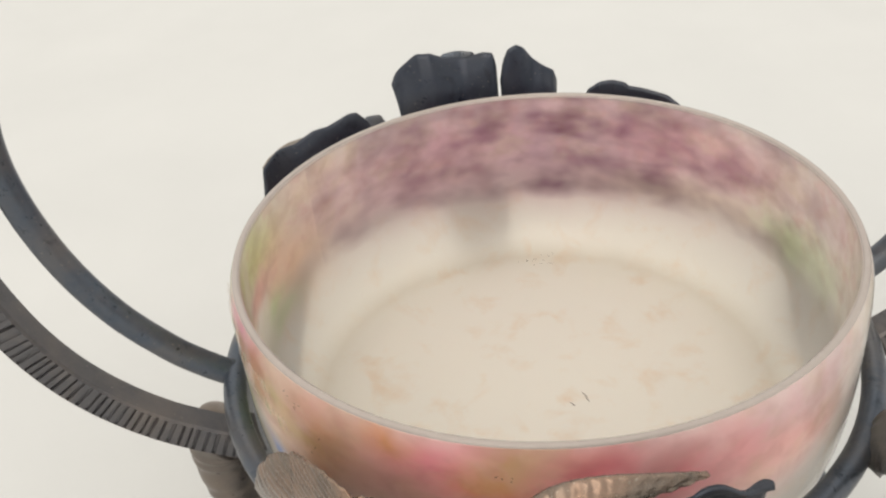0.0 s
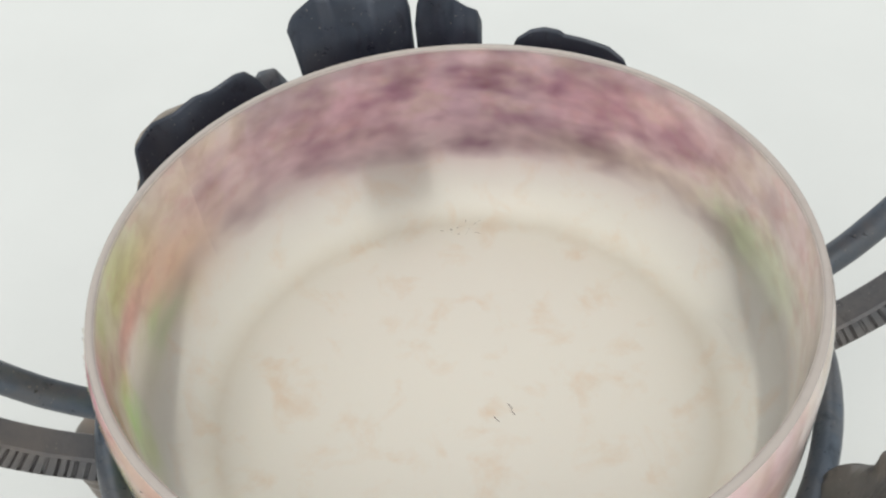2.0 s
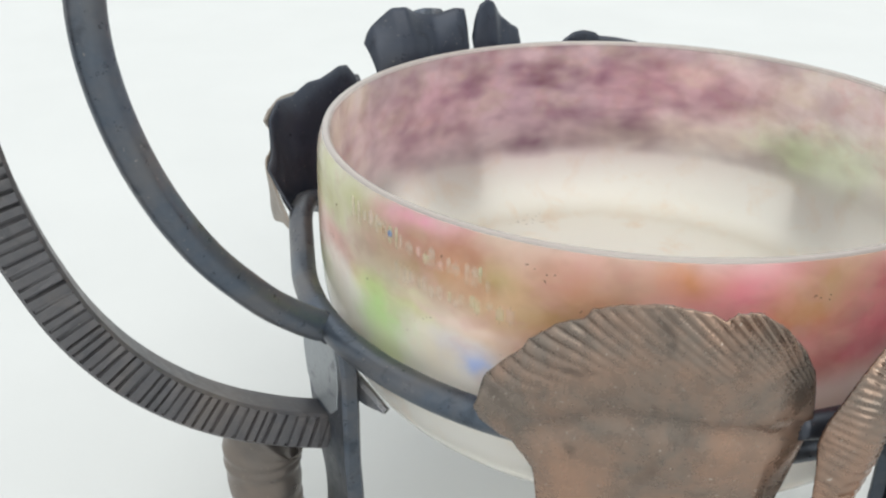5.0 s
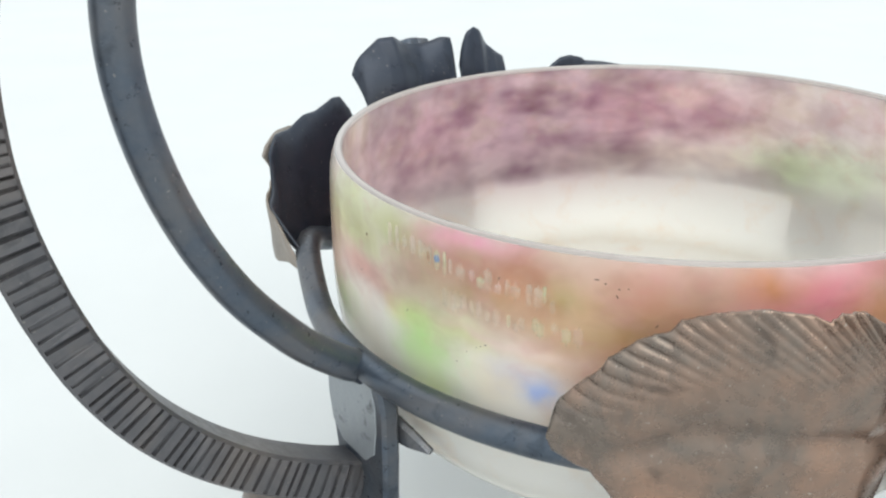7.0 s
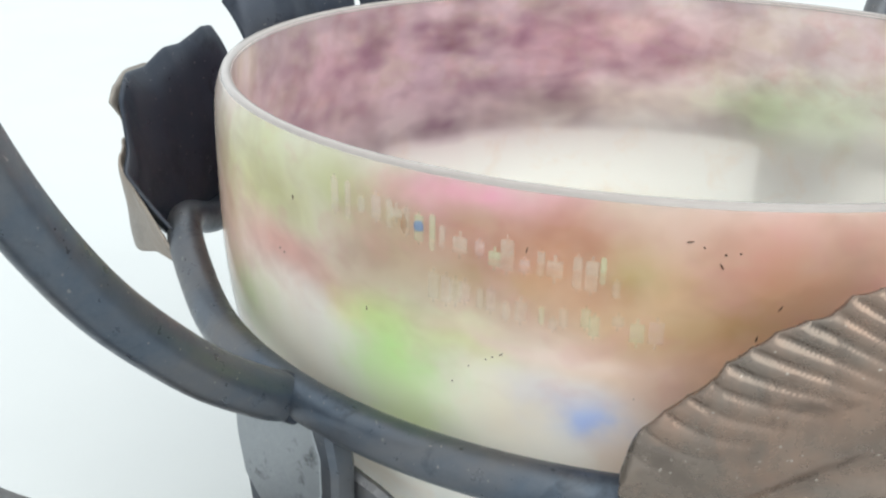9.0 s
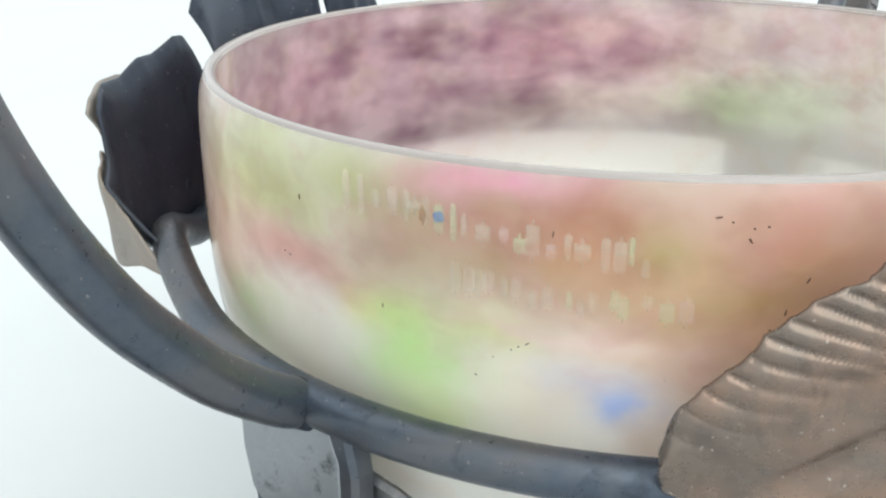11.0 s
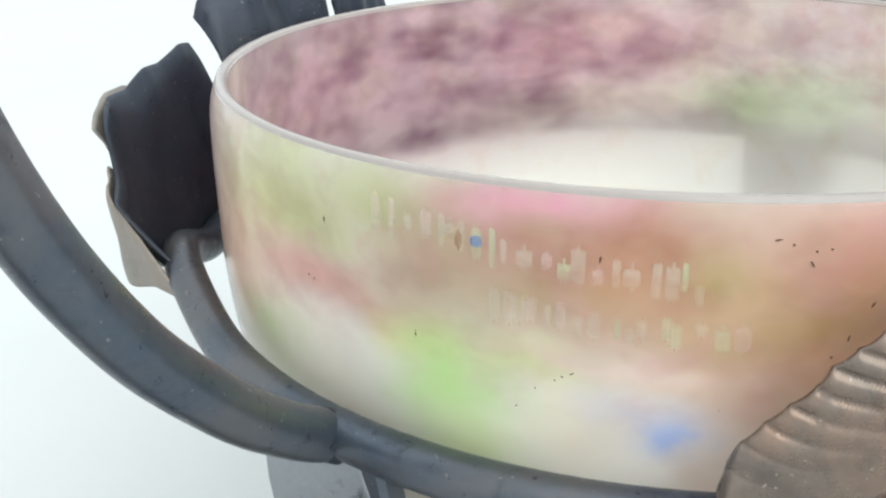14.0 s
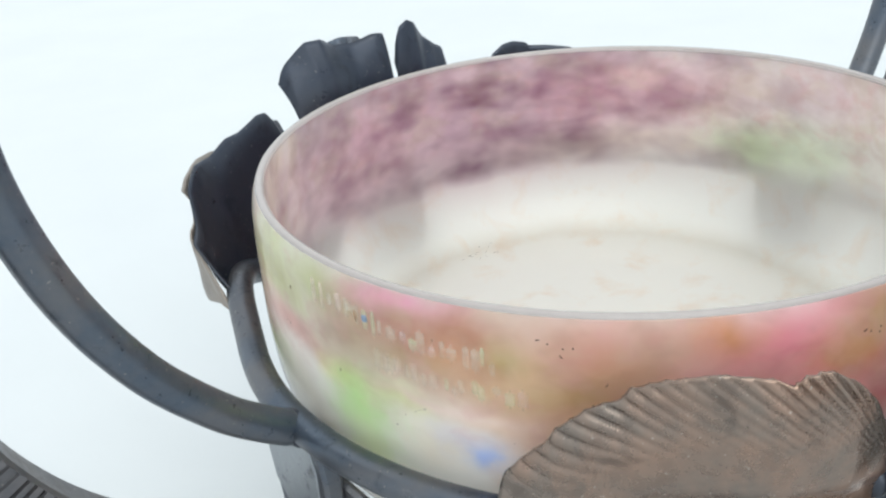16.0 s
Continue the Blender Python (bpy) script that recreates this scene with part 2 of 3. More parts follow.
TABLE = table_material()
IRON = iron_material("wrought_iron", (0.040, 0.055, 0.080), (0.112, 0.131, 0.160), (0.125, 0.122, 0.126), 0.34, 0.65, 0.5, 300, 0.3)
# darker copy of the iron: shade of inner and hidden faces is in its colour
DARK = iron_material("shaded_iron", (0.019, 0.025, 0.040), (0.046, 0.056, 0.078), (0.042, 0.047, 0.060), 0.36, 0.5, 0.5, 200, 0.2)
SCRAPED = iron_material("scraped_iron", (0.20, 0.22, 0.24), (0.38, 0.40, 0.42), (0.28, 0.295, 0.31), 0.42, 0.5, 0.95)
BAR = iron_material("chiselled_iron", (0.058, 0.060, 0.070), (0.140, 0.134, 0.138), (0.150, 0.134, 0.128), 0.42, 0.5, 0.4, 300, 0.35)
FOOT = iron_material("brown_iron", (0.085, 0.077, 0.072), (0.175, 0.155, 0.142), (0.19, 0.155, 0.132), 0.36, 0.6, 0.1, 160, 0.18)
LEAF = iron_material("hammered_iron", (0.085, 0.068, 0.060), (0.27, 0.222, 0.185), (0.32, 0.205, 0.15), 0.27, 0.72, 0.4, 170, 0.2, 0.6)
GREY = iron_material("grey_iron", (0.10, 0.102, 0.104), (0.20, 0.20, 0.198), (0.17, 0.155, 0.142), 0.36, 0.6, 0.15, 200, 0.2)
# paler iron for turned-out leaf edges, the light on them put into the colour
LIT_IRON = iron_material("lit_iron", (0.20, 0.18, 0.162), (0.34, 0.31, 0.28), (0.29, 0.24, 0.20), 0.45, 0.4, 0.2)
GILT = iron_material("bronzed_iron", (0.11, 0.09, 0.07), (0.25, 0.195, 0.135), (0.30, 0.19, 0.11), 0.38, 0.65, 0.3)
GLASS, GLASS_INNER = glass_material("mottled_satin_glass", 0.24, 0.42), glass_material("mottled_satin_glass_inner", 0.46, 0.38)


def plain(name, colour, rough=0.5, see=0.0):
    m, t, p = material(name)
    t.links.new(mix(t, noise_at(t, 300, 3), colour, tuple(x * 0.86 for x in colour)), p.inputs["Base Color"])
    p.inputs["Roughness"].default_value = rough
    p.inputs["Alpha"].default_value = 1.0 - see
    return m


RIM_EDGE = plain("ground_rim", (0.40, 0.355, 0.335), 0.2)
PALE = plain("etched_marks", (0.86, 0.83, 0.70), 0.5, 0.87)
RUST = plain("dark_specks", (0.10, 0.05, 0.03), 0.6)
BLUE = plain("blue_powder", (0.12, 0.18, 0.50), 0.5, 0.25)
OCHRE = plain("ochre_powder", (0.45, 0.22, 0.10), 0.5, 0.72)


# ---- mesh helpers ----
def part(name, bm, mat, parent=None, label="", smooth=True):
    me = bpy.data.meshes.new(name)
    bmesh.ops.recalc_face_normals(bm, faces=bm.faces)
    for f in bm.faces:
        f.smooth = smooth
    bm.to_mesh(me)
    bm.free()
    me.materials.append(mat)
    ob = new(name, me)
    ob.parent = parent
    return tagged(ob, label)


def at(az, z, r):
    """A point by angle round the bowl (degrees), height over the rim (mm) and distance from the axis (mm), in metres over the table."""
    a = radians(az)
    return Vector((r * math.cos(a), r * math.sin(a), z + ZR * 1000)) / 1000


def spline(points, n):
    """n + 1 points evenly in parameter along a smooth curve through the points."""
    pts = [Vector(p) for p in points]
    pts = [2 * pts[0] - pts[1], *pts, 2 * pts[-1] - pts[-2]]
    out = []
    for i in range(n + 1):
        u = i / n * (len(pts) - 3)
        k = min(int(u), len(pts) - 4)
        u -= k
        a, b, c, d = pts[k:k + 4]
        out.append(0.5 * (2 * b + (c - a) * u + (2 * a - 5 * b + 4 * c - d) * u * u + (3 * b - a - 3 * c + d) * u ** 3))
    return out


def lathe(profile, n=128):
    bm = bmesh.new()
    rings = []
    for r, z in profile:
        if r < 1e-6:
            rings.append([bm.verts.new((0, 0, z))])
        else:
            rings.append([bm.verts.new((r * math.cos(2 * math.pi * i / n), r * math.sin(2 * math.pi * i / n), z)) for i in range(n)])
    for a, b in zip(rings, rings[1:]):
        for i in range(n):
            j = (i + 1) % n
            if len(a) == 1:
                bm.faces.new((a[0], b[i], b[j]))
            elif len(b) == 1:
                bm.faces.new((a[i], a[j], b[0]))
            else:
                bm.faces.new((a[i], a[j], b[j], b[i]))
    return bm


def sweep(points, section, side=None, taper=None, loop=False):
    """A bar along the points; section: 2D outline in metres; side: the direction of the section's first axis."""
    bm = bmesh.new()
    n = len(points)
    rings = []
    for i, p in enumerate(points):
        tan = (points[(i + 1) % n] - points[i - 1]) if loop or 0 < i < n - 1 else (points[min(i + 1, n - 1)] - points[max(i - 1, 0)])
        tan.normalize()
        ref = side(i / (n - 1)) if callable(side) else Vector(side or (0, 0, 1))
        a = (ref - tan * ref.dot(tan)).normalized()
        b = tan.cross(a)
        k = taper(i / (n - 1)) if taper else 1.0
        rings.append([bm.verts.new(p + (a * x + b * y) * k) for x, y in section])
    m = len(section)
    for i in range(n if loop else n - 1):
        for j in range(m):
            bm.faces.new((rings[i][j], rings[i][(j + 1) % m], rings[(i + 1) % n][(j + 1) % m], rings[(i + 1) % n][j]))
    if not loop:
        bm.faces.new(rings[0]), bm.faces.new(rings[-1])
    return bm


def disc(r, n=16):
    return [(r * math.cos(2 * math.pi * i / n), r * math.sin(2 * math.pi * i / n)) for i in range(n)]


def box_section(w, h, c=0.0008):
    x, y = w / 2, h / 2
    return [(-x + c, -y), (x - c, -y), (x, -y + c), (x, y - c), (x - c, y), (-x + c, y), (-x, y - c), (-x, -y + c)]


def petal(spine, up, down, cup=0.0, n=56, k=24, ribs=40, rib=0.00022, thick=0.0012, ripple=0.0, seed=0, crown=None, slant=0.03):
    """A forged petal. spine: points; up, down: half widths to each side along 0..1; cup: how far the edges bend to the bowl's side;
    ribs: hammered lines across; ripple: waves of the margin; crown: extra length at the end across -1..1."""
    pts = spline(spine, n)
    bm = bmesh.new()
    front, back = [], []
    last = None
    for i, p in enumerate(pts):
        s = i / n
        tan = (pts[min(i + 1, n)] - pts[max(i - 1, 0)]).normalized()
        out = Vector((p.x, p.y, 0))
        out = (out - tan * out.dot(tan)).normalized()
        side = tan.cross(out)
        if side.z < -0.2:
            side = -side
        if last is not None and side.dot(last) < 0:
            side = -side
        last = side
        fr, bk = [], []
        for j in range(k + 1):
            v = 2 * j / k - 1
            w = up(s) if v > 0 else down(s)
            w = max(w, 0.0003)
            q = p + side * (v * w)
            if crown:
                q = q + tan * (crown(v) * s ** 3)
            h = -cup * (v * w) ** 2
            h += ripple * abs(v) ** 2 * math.sin(s * 17 + seed + 2.0 * v) + ripple * 0.6 * abs(v) * noise.noise((s * 6 + seed, v * 2, seed))
            if crown:
                h += ripple * s ** 3 * math.sin(v * 6 + seed)
            edge = abs(v) if not crown else max(abs(v), s)
            h += rib * (edge ** 1.3 if crown else 0.25 + 0.75 * edge) * (1 if edge < 0.86 else max(0.12, 1 - (edge - 0.86) * 7)) * math.sin(2 * math.pi * (ribs * (s - slant * abs(v)) + 0.9 * noise.noise((s * 5, v * 1.5, seed + 3)))) * (1 + 0.7 * noise.noise((s * 14, v * 3, seed)))
            h += 0.0004 * noise.noise((s * 6 + seed, v * 3, 0.3))
            t = thick * (1.0 - 0.45 * abs(v) ** 4)
            fr.append(bm.verts.new(q + out * (h + t / 2)))
            bk.append(bm.verts.new(q + out * (h - t / 2)))
        front.append(fr), back.append(bk)
    for i in range(n):
        for j in range(k):
            bm.faces.new((front[i][j], front[i][j + 1], front[i + 1][j + 1], front[i + 1][j]))
            bm.faces.new((back[i][j], back[i + 1][j], back[i + 1][j + 1], back[i][j + 1]))
        for j in (0, k):
            bm.faces.new((front[i][j], front[i + 1][j], back[i + 1][j], back[i][j]))
    for i in (0, n):
        for j in range(k):
            bm.faces.new((front[i][j], front[i][j + 1], back[i][j + 1], back[i][j]))
    return bm


def along(*stops):
    """A half width in metres from (place, mm) stops, smoothly joined."""
    xs, ys = [p for p, _ in stops], [w / 1000 for _, w in stops]
    return lambda s: float(np.mean(np.interp((s - 0.009, s - 0.004, s, s + 0.004, s + 0.009), xs, ys)))


# ---- setting ----
bm = bmesh.new()
bmesh.ops.create_grid(bm, x_segments=8, y_segments=8, size=6.0)
tagged(part("floor", bm, TABLE, None, "plain white tabletop sheet under the bowl"), category="tabletop", kind="structure")

# ---- the glass bowl ----
bowl = tagged(new("glass_bowl"), "mottled pink and green satin glass bowl in a wrought iron mount", "bowl")
bowl.location, bowl.scale = (0, 0, ZR), (1.008, 1.008, 1)
OUT = [(0.1088, -0.0004), (0.1099, -0.0032), (0.1106, -0.0068), (0.1110, -0.013), (0.1112, -0.022), (0.1112, -0.042), (0.1094, -0.060), (0.1045, -0.076), (0.096, -0.086), (0.085, -0.0905), (0.06, -0.0912), (0.03, -0.0914), (0.0, -0.0914)]
INN = [(0.0, -0.0800), (0.03, -0.0799), (0.06, -0.0796), (0.076, -0.0786), (0.088, -0.0758), (0.0975, -0.0690), (0.1028, -0.058), (0.1054, -0.042), (0.1060, -0.02), (0.1062, -0.004), (0.1062, -0.0004)]


def smooth_profile(profile, n=72):
    return [(max(p.x, 0), p.z) for p in spline([(r, 0, z) for r, z in profile], n)]


body = part("body", lathe(smooth_profile(OUT)[::-1] + smooth_profile(INN)[::-1]), GLASS, bowl)
body.data.materials.append(GLASS_INNER)
for face in body.data.polygons:
    face.material_index = int(face.index >= 72 * 128)
part("rim", lathe([(0.1061, -0.0010), (0.1064, 0.0), (0.1070, 0.0004), (0.1081, 0.0005), (0.1086, 0.0001), (0.1089, -0.0008)]), RIM_EDGE, body, "pale ground glass rim")


def on_glass(az, z):
    """The place on the bowl's outer side (its own coordinates) at an angle in degrees and a height in mm, with the turn that lays x along the wall."""
    r = float(np.interp(-z, [0.5, 3, 5.6, 10, 20, 42, 60], [109.0, 109.85, 110.75, 111.0, 111.2, 111.25, 109.45])) / 1000
    return Matrix.Rotation(radians(az), 4, "Z") @ Matrix.Translation((r, 0, z / 1000)) @ Matrix.Rotation(radians(90), 4, "Z")


def speck_mesh(name, mat, w, h, seed):
    bm = bmesh.new()
    bmesh.ops.create_icosphere(bm, subdivisions=2, radius=1.0)
    for v in bm.verts:
        k = 1 + 0.35 * noise.noise(v.co * 1.7 + Vector((seed, 0, 0)))
        v.co = Vector((v.co.x * w * k, v.co.y * 0.00012, v.co.z * h * k))
    me = bpy.data.meshes.new(name)
    bm.to_mesh(me)
    bm.free()
    me.materials.append(mat)
    return me


def put(name, me, m):
    ob = new(name, me)
    ob.parent, ob.matrix_basis = body, m
    return ob


dot, dash = speck_mesh("speck", RUST, 0.00020, 0.00018, 1), speck_mesh("speck", RUST, 0.00012, 0.0006, 2)
for az, z, lean, long in ((-105.7, -5.9, 0, 0), (-104.0, -6.9, 0, 0), (-102.9, -6.6, 0, 0), (-104.2, -8.8, -35, 1), (-106.8, -5.2, 80, 1), (-145.8, -11.8, 0, 1), (-100.7, -20.9, 10, 1), (-122.8, -31, 40, 0), (-122.2, -30.2, 50, 0),
                          (-121.4, -29.4, 50, 1), (-124.4, -33, 0, 0), (-126.0, -37, 0, 0), (-131.2, -53, 0, 0), (-131.7, -52.4, 0, 0), (-119.6, -9.5, 8, 1), (-69.8, -9.2, 60, 1), (-69.0, -9.8, 0, 0), (-67.6, -9.3, 0, 0), (-67.7, -10.6, 0, 0),
                          (-109.8, -33.5, 0, 0), (-135.5, -28, 0, 1), (-101.8, -24, 20, 0), (-148.6, -24, 0, 0), (-147.8, -24.4, 0, 0), (-99.2, -15.5, 30, 1)):
    put("speck", dash if long else dot, on_glass(az, z) @ Matrix.Rotation(radians(lean), 4, "Y"))
put("blue_fleck", speck_mesh("blue_fleck", BLUE, 0.0011, 0.0010, 3), on_glass(-129.7, -9.2))
put("ochre_fleck", speck_mesh("ochre_fleck", OCHRE, 0.0006, 0.0017, 4), on_glass(-131.2, -9.4))

# two rows of worn etched bars in place of the maker's signature
def etched_mark(w, h, mat):
    bm = bmesh.new()
    bmesh.ops.create_cube(bm, size=1.0)
    bm.transform(Matrix.Diagonal((w / 1000, 0.00022, h / 1000, 1)))
    bmesh.ops.bevel(bm, geom=[e for e in bm.edges if abs(e.verts[0].co.y - e.verts[1].co.y) > 1e-6], offset=min(w, h) * 0.00042, segments=4, affect="EDGES")
    me = bpy.data.meshes.new("etched_bar")
    bm.to_mesh(me)
    bm.free()
    me.materials.append(mat)
    return me


rng = random.Random(11)
TINTS = [PALE, PALE, plain("etched_green", (0.74, 0.86, 0.58), 0.5, 0.80), plain("etched_rose", (0.92, 0.74, 0.70), 0.5, 0.85)]
for start, end, z0, z1, tall in ((-139.4, -112, -7.8, -12.3, 7.6), (-128, -108.5, -19.3, -21.3, 6.4)):
    az = start
    while az < end:
        f = (az - start) / (end - start)
        h = tall * (1.0 if f < 0.1 else rng.uniform(0.45, 0.95))
        put("etched_bar", etched_mark(rng.uniform(0.9, 2.6), h, rng.choice(TINTS)), on_glass(az, z0 + (z1 - z0) * f + rng.uniform(-0.5, 0.5) * (tall - h)))
        az += rng.uniform(0.7, 1.9)

# fine scratches and dots on the bowl's floor
scratch, pit = speck_mesh("scratch", RUST, 0.0016, 0.00016, 5), speck_mesh("speck", RUST, 0.00022, 0.00022, 6)
for x, y, turn in ((16, 4, -30), (14, -3, -20), (18, 2, -35)):
    put("scratch", scratch, Matrix.Translation((x / 1000, y / 1000, -0.0798)) @ Matrix.Rotation(radians(turn), 4, "Z") @ Matrix.Rotation(radians(90), 4, "X"))
for i in range(14):
    a, r = radians(119 + rng.uniform(-6, 6)), rng.uniform(0.083, 0.0895)
    zf = float(np.interp(r, [0.076, 0.088, 0.0975], [-0.0786, -0.0758, -0.069]))
    put("speck", pit, Matrix.Translation((r * math.cos(a), r * math.sin(a), zf + 0.0001)) @ Matrix.Rotation(radians(90), 4, "X"))

# ---- the iron mount ----
mount = tagged(new("iron_mount"), "dark wrought iron mount with leaves, flowers and two handles", "mount")
HANDLE = -143.0
def vine(az):
    """The ring round the bowl, which climbs a little where the curled leaf grows from it."""
    d = (az - 181) / 8.5
    return at(az, -49.5 + 9.5 * math.exp(-d * d), 118.4 + 3.5 * math.exp(-d * d))


part("ring", sweep([vine(i * 360 / 180) for i in range(180)], disc(0.0044, 20), loop=True), IRON, mount)


def in_plane(az, pts):
    return [at(az, z, r) for r, z in pts]


INNER = [(119, -49.8), (122.5, -48.4), (131.2, -42), (139.4, -34.6), (151.9, -19.9), (160.8, -5.4), (167, 8.3), (171.3, 21.4), (174.2, 34.3), (175.6, 47.3), (175, 60.7), (171.8, 74.2), (160, 104), (138, 127), (112, 140)]
OUTER = [(120, -90), (129, -86.5), (136.7, -83.1), (149.5, -76.3), (161, -68.3), (171.2, -59.2), (180, -49.3), (187.2, -38.7), (193, -27.6), (197.4, -16.3), (201, -5), (205, 12), (207, 32), (205, 56), (194, 90), (172, 116), (146, 138), (118, 150)]


def hatched_bar(points, side, wide, deep, pitch, depth):
    """A square bar with chiselled cuts across both of its side faces."""
    dense = spline(points, 2600)
    bm = bmesh.new()
    rng = random.Random(5)
    i = 0
    rings = []
    length = [0.0]
    for p, q in zip(dense, dense[1:]):
        length.append(length[-1] + (q - p).length)
    total = length[-1]
    cuts, x = [], 0.0
    while x < total:
        w = pitch * rng.uniform(0.75, 1.25)
        cuts += [(x, 0.0), (x + w * 0.62, 0.0), (x + w * 0.70, 1.0), (x + w * 0.92, 0.9)]
        x += w
    for x, cut in cuts:
        if x > total:
            break
        while length[i] < x:
            i += 1
        p = dense[i]
        tan = (dense[min(i + 1, 2600)] - dense[max(i - 1, 0)]).normalized()
        a = (side - tan * side.dot(tan)).normalized()
        b = tan.cross(a)
        u, c = wide / 2, 0.0009
        v = deep / 2
        n = depth * cut * rng.uniform(0.6, 1.2)
        jit = rng.uniform(-0.0003, 0.0003)
        e = 0.0003
        ring = [(-u, -v + c), (-u + c, -v), (u - c, -v), (u, -v + c), (u - n, -v + c + e), (u - n + jit, v - c - e), (u, v - c), (u - c, v), (-u + c, v), (-u, v - c), (-u + n, v - c - e), (-u + n - jit, -v + c + e)]
        rings.append([bm.verts.new(p + a * xx + b * yy) for xx, yy in ring])
    m = 12
    for r0, r1 in zip(rings, rings[1:]):
        for j in range(m):
            bm.faces.new((r0[j], r0[(j + 1) % m], r1[(j + 1) % m], r1[j]))
    bm.faces.new(rings[0]), bm.faces.new(rings[-1])
    return bm


for az in (HANDLE, 39.0):
    a = radians(az)
    perp = Vector((-math.sin(a), math.cos(a), 0))
    handle = part("inner_handle", sweep(spline(in_plane(az, INNER), 90), disc(0.0050, 24), perp, lambda s: 0.93 + 0.07 * min(1, s * 14)), IRON, mount)
    part("outer_handle", hatched_bar(in_plane(az - 2 * (az < 0), OUTER), perp, 0.0118, 0.0130, 0.0034, 0.0011), BAR, mount, "dark bar handle with chiselled cuts", False)
    # collar of hammered weld where handle, ring and leg meet
    bm = bmesh.new()
    bmesh.ops.create_icosphere(bm, subdivisions=4, radius=1.0)
    for v in bm.verts:
        v.co = Vector((v.co.x * 0.0044, v.co.y * 0.0066, v.co.z * 0.0052)) * (1 + 0.10 * noise.noise(v.co * 1.6))
    bm.transform(Matrix.Translation(at(az, -50, 119.5)) @ Matrix.Rotation(a, 4, "Z"))
    part("weld_collar", bm, DARK, handle)
def strap(points, widths, thick, side, c=0.0011):
    """A flat forged bar along the points: widths in metres along side, a thickness across it."""
    bm = bmesh.new()
    n = len(points)
    rings = []
    for i, p in enumerate(points):
        tan = (points[min(i + 1, n - 1)] - points[max(i - 1, 0)]).normalized()
        a = (side - tan * side.dot(tan)).normalized()
        b = tan.cross(a)
        w = float(np.interp(i / (n - 1), [k / (len(widths) - 1) for k in range(len(widths))], widths))
        rings.append([bm.verts.new(p + a * x + b * y) for x, y in box_section(w, thick, c)])
    for r0, r1 in zip(rings, rings[1:]):
        for j in range(8):
            bm.faces.new((r0[j], r0[(j + 1) % 8], r1[(j + 1) % 8], r1[j]))
    bm.faces.new(rings[0]), bm.faces.new(rings[-1])
    return bm


for az in (HANDLE, 132.0, 40.0, -48.0):
    a = radians(az)
    perp = Vector((-math.sin(a), math.cos(a), 0))
    leg = part("leg", strap(spline(in_plane(az, [(118.2, -47), (118.2, -60), (118.2, -76), (117.5, -96), (116, -118), (119, -140), (128, -161)]), 48), (0.026, 0.0315, 0.031, 0.027, 0.021, 0.016, 0.017), 0.0058, perp), IRON, mount, "", False)
    if az in (HANDLE, -48.0):
        part("support_arm", strap(spline([at(az + 5, -66.5, 115.5), at(az + 9, -68, 114.5), at(az + 12.3, -70, 113)], 10), (0.010, 0.007, 0.002), 0.003, Vector((0, 0, 1))), IRON, leg, "", False)
    if az == 132.0:
        part("cradle", strap(spline(in_plane(az, [(117, -82), (108, -88.5), (97, -94), (84, -96.5)]), 16), (0.020, 0.016, 0.012), 0.0032, perp), IRON, leg, "", False)
    if az > 0:
        part("bracket", sweep([at(az - 7.6 + i, -64, 112.9 if az > 100 else 114.0) for i in range(16)], box_section(0.027, 0.0022, 0.0006), (0, 0, 1)), DARK, leg, "", False)
    if az != HANDLE:
        continue
    part("scraped_face", strap([at(az - 1.2, z, r) for z, r in ((-51, 121.15), (-58, 121.15), (-66, 121.15), (-75, 121.15), (-80, 121.1))], (0.023, 0.0285, 0.0285, 0.025, 0.014), 0.0006, perp, 0.0002), SCRAPED, leg, "bare scraped grey iron face", False)
    # hammered rolled leaf beside the leg, reaching down to the table
    foot = in_plane(az - 8.5, [(132, -94.5), (138, -99.5), (139.5, -110), (139, -124), (138, -140), (147, -157)])
    bm = sweep(spline(foot, 60), disc(0.0150, 24), perp, lambda s: (0.35 + 0.65 * min(1, s * 7)) * (1 - 0.3 * s) * (1 + 0.022 * math.sin(s * 52 + 1.5 * math.sin(s * 19))))
    part("rolled_leaf", bm, FOOT, leg, "hammered rolled leaf foot")


def point(w, rise=0.35, base=0.25):
    """Half width of a pointed petal."""
    return lambda s: w * ((base + (1 - base) * min(1, s / rise) ** 0.7) if s < rise else math.cos((s - rise) / (1 - rise) * math.pi / 2) ** 0.75)


def stops(*pairs):
    xs, ys = [p for p, _ in pairs], [v for _, v in pairs]
    return lambda q: float(np.mean(np.interp((q - 0.28, q - 0.12, q, q + 0.12, q + 0.28), xs, ys)))


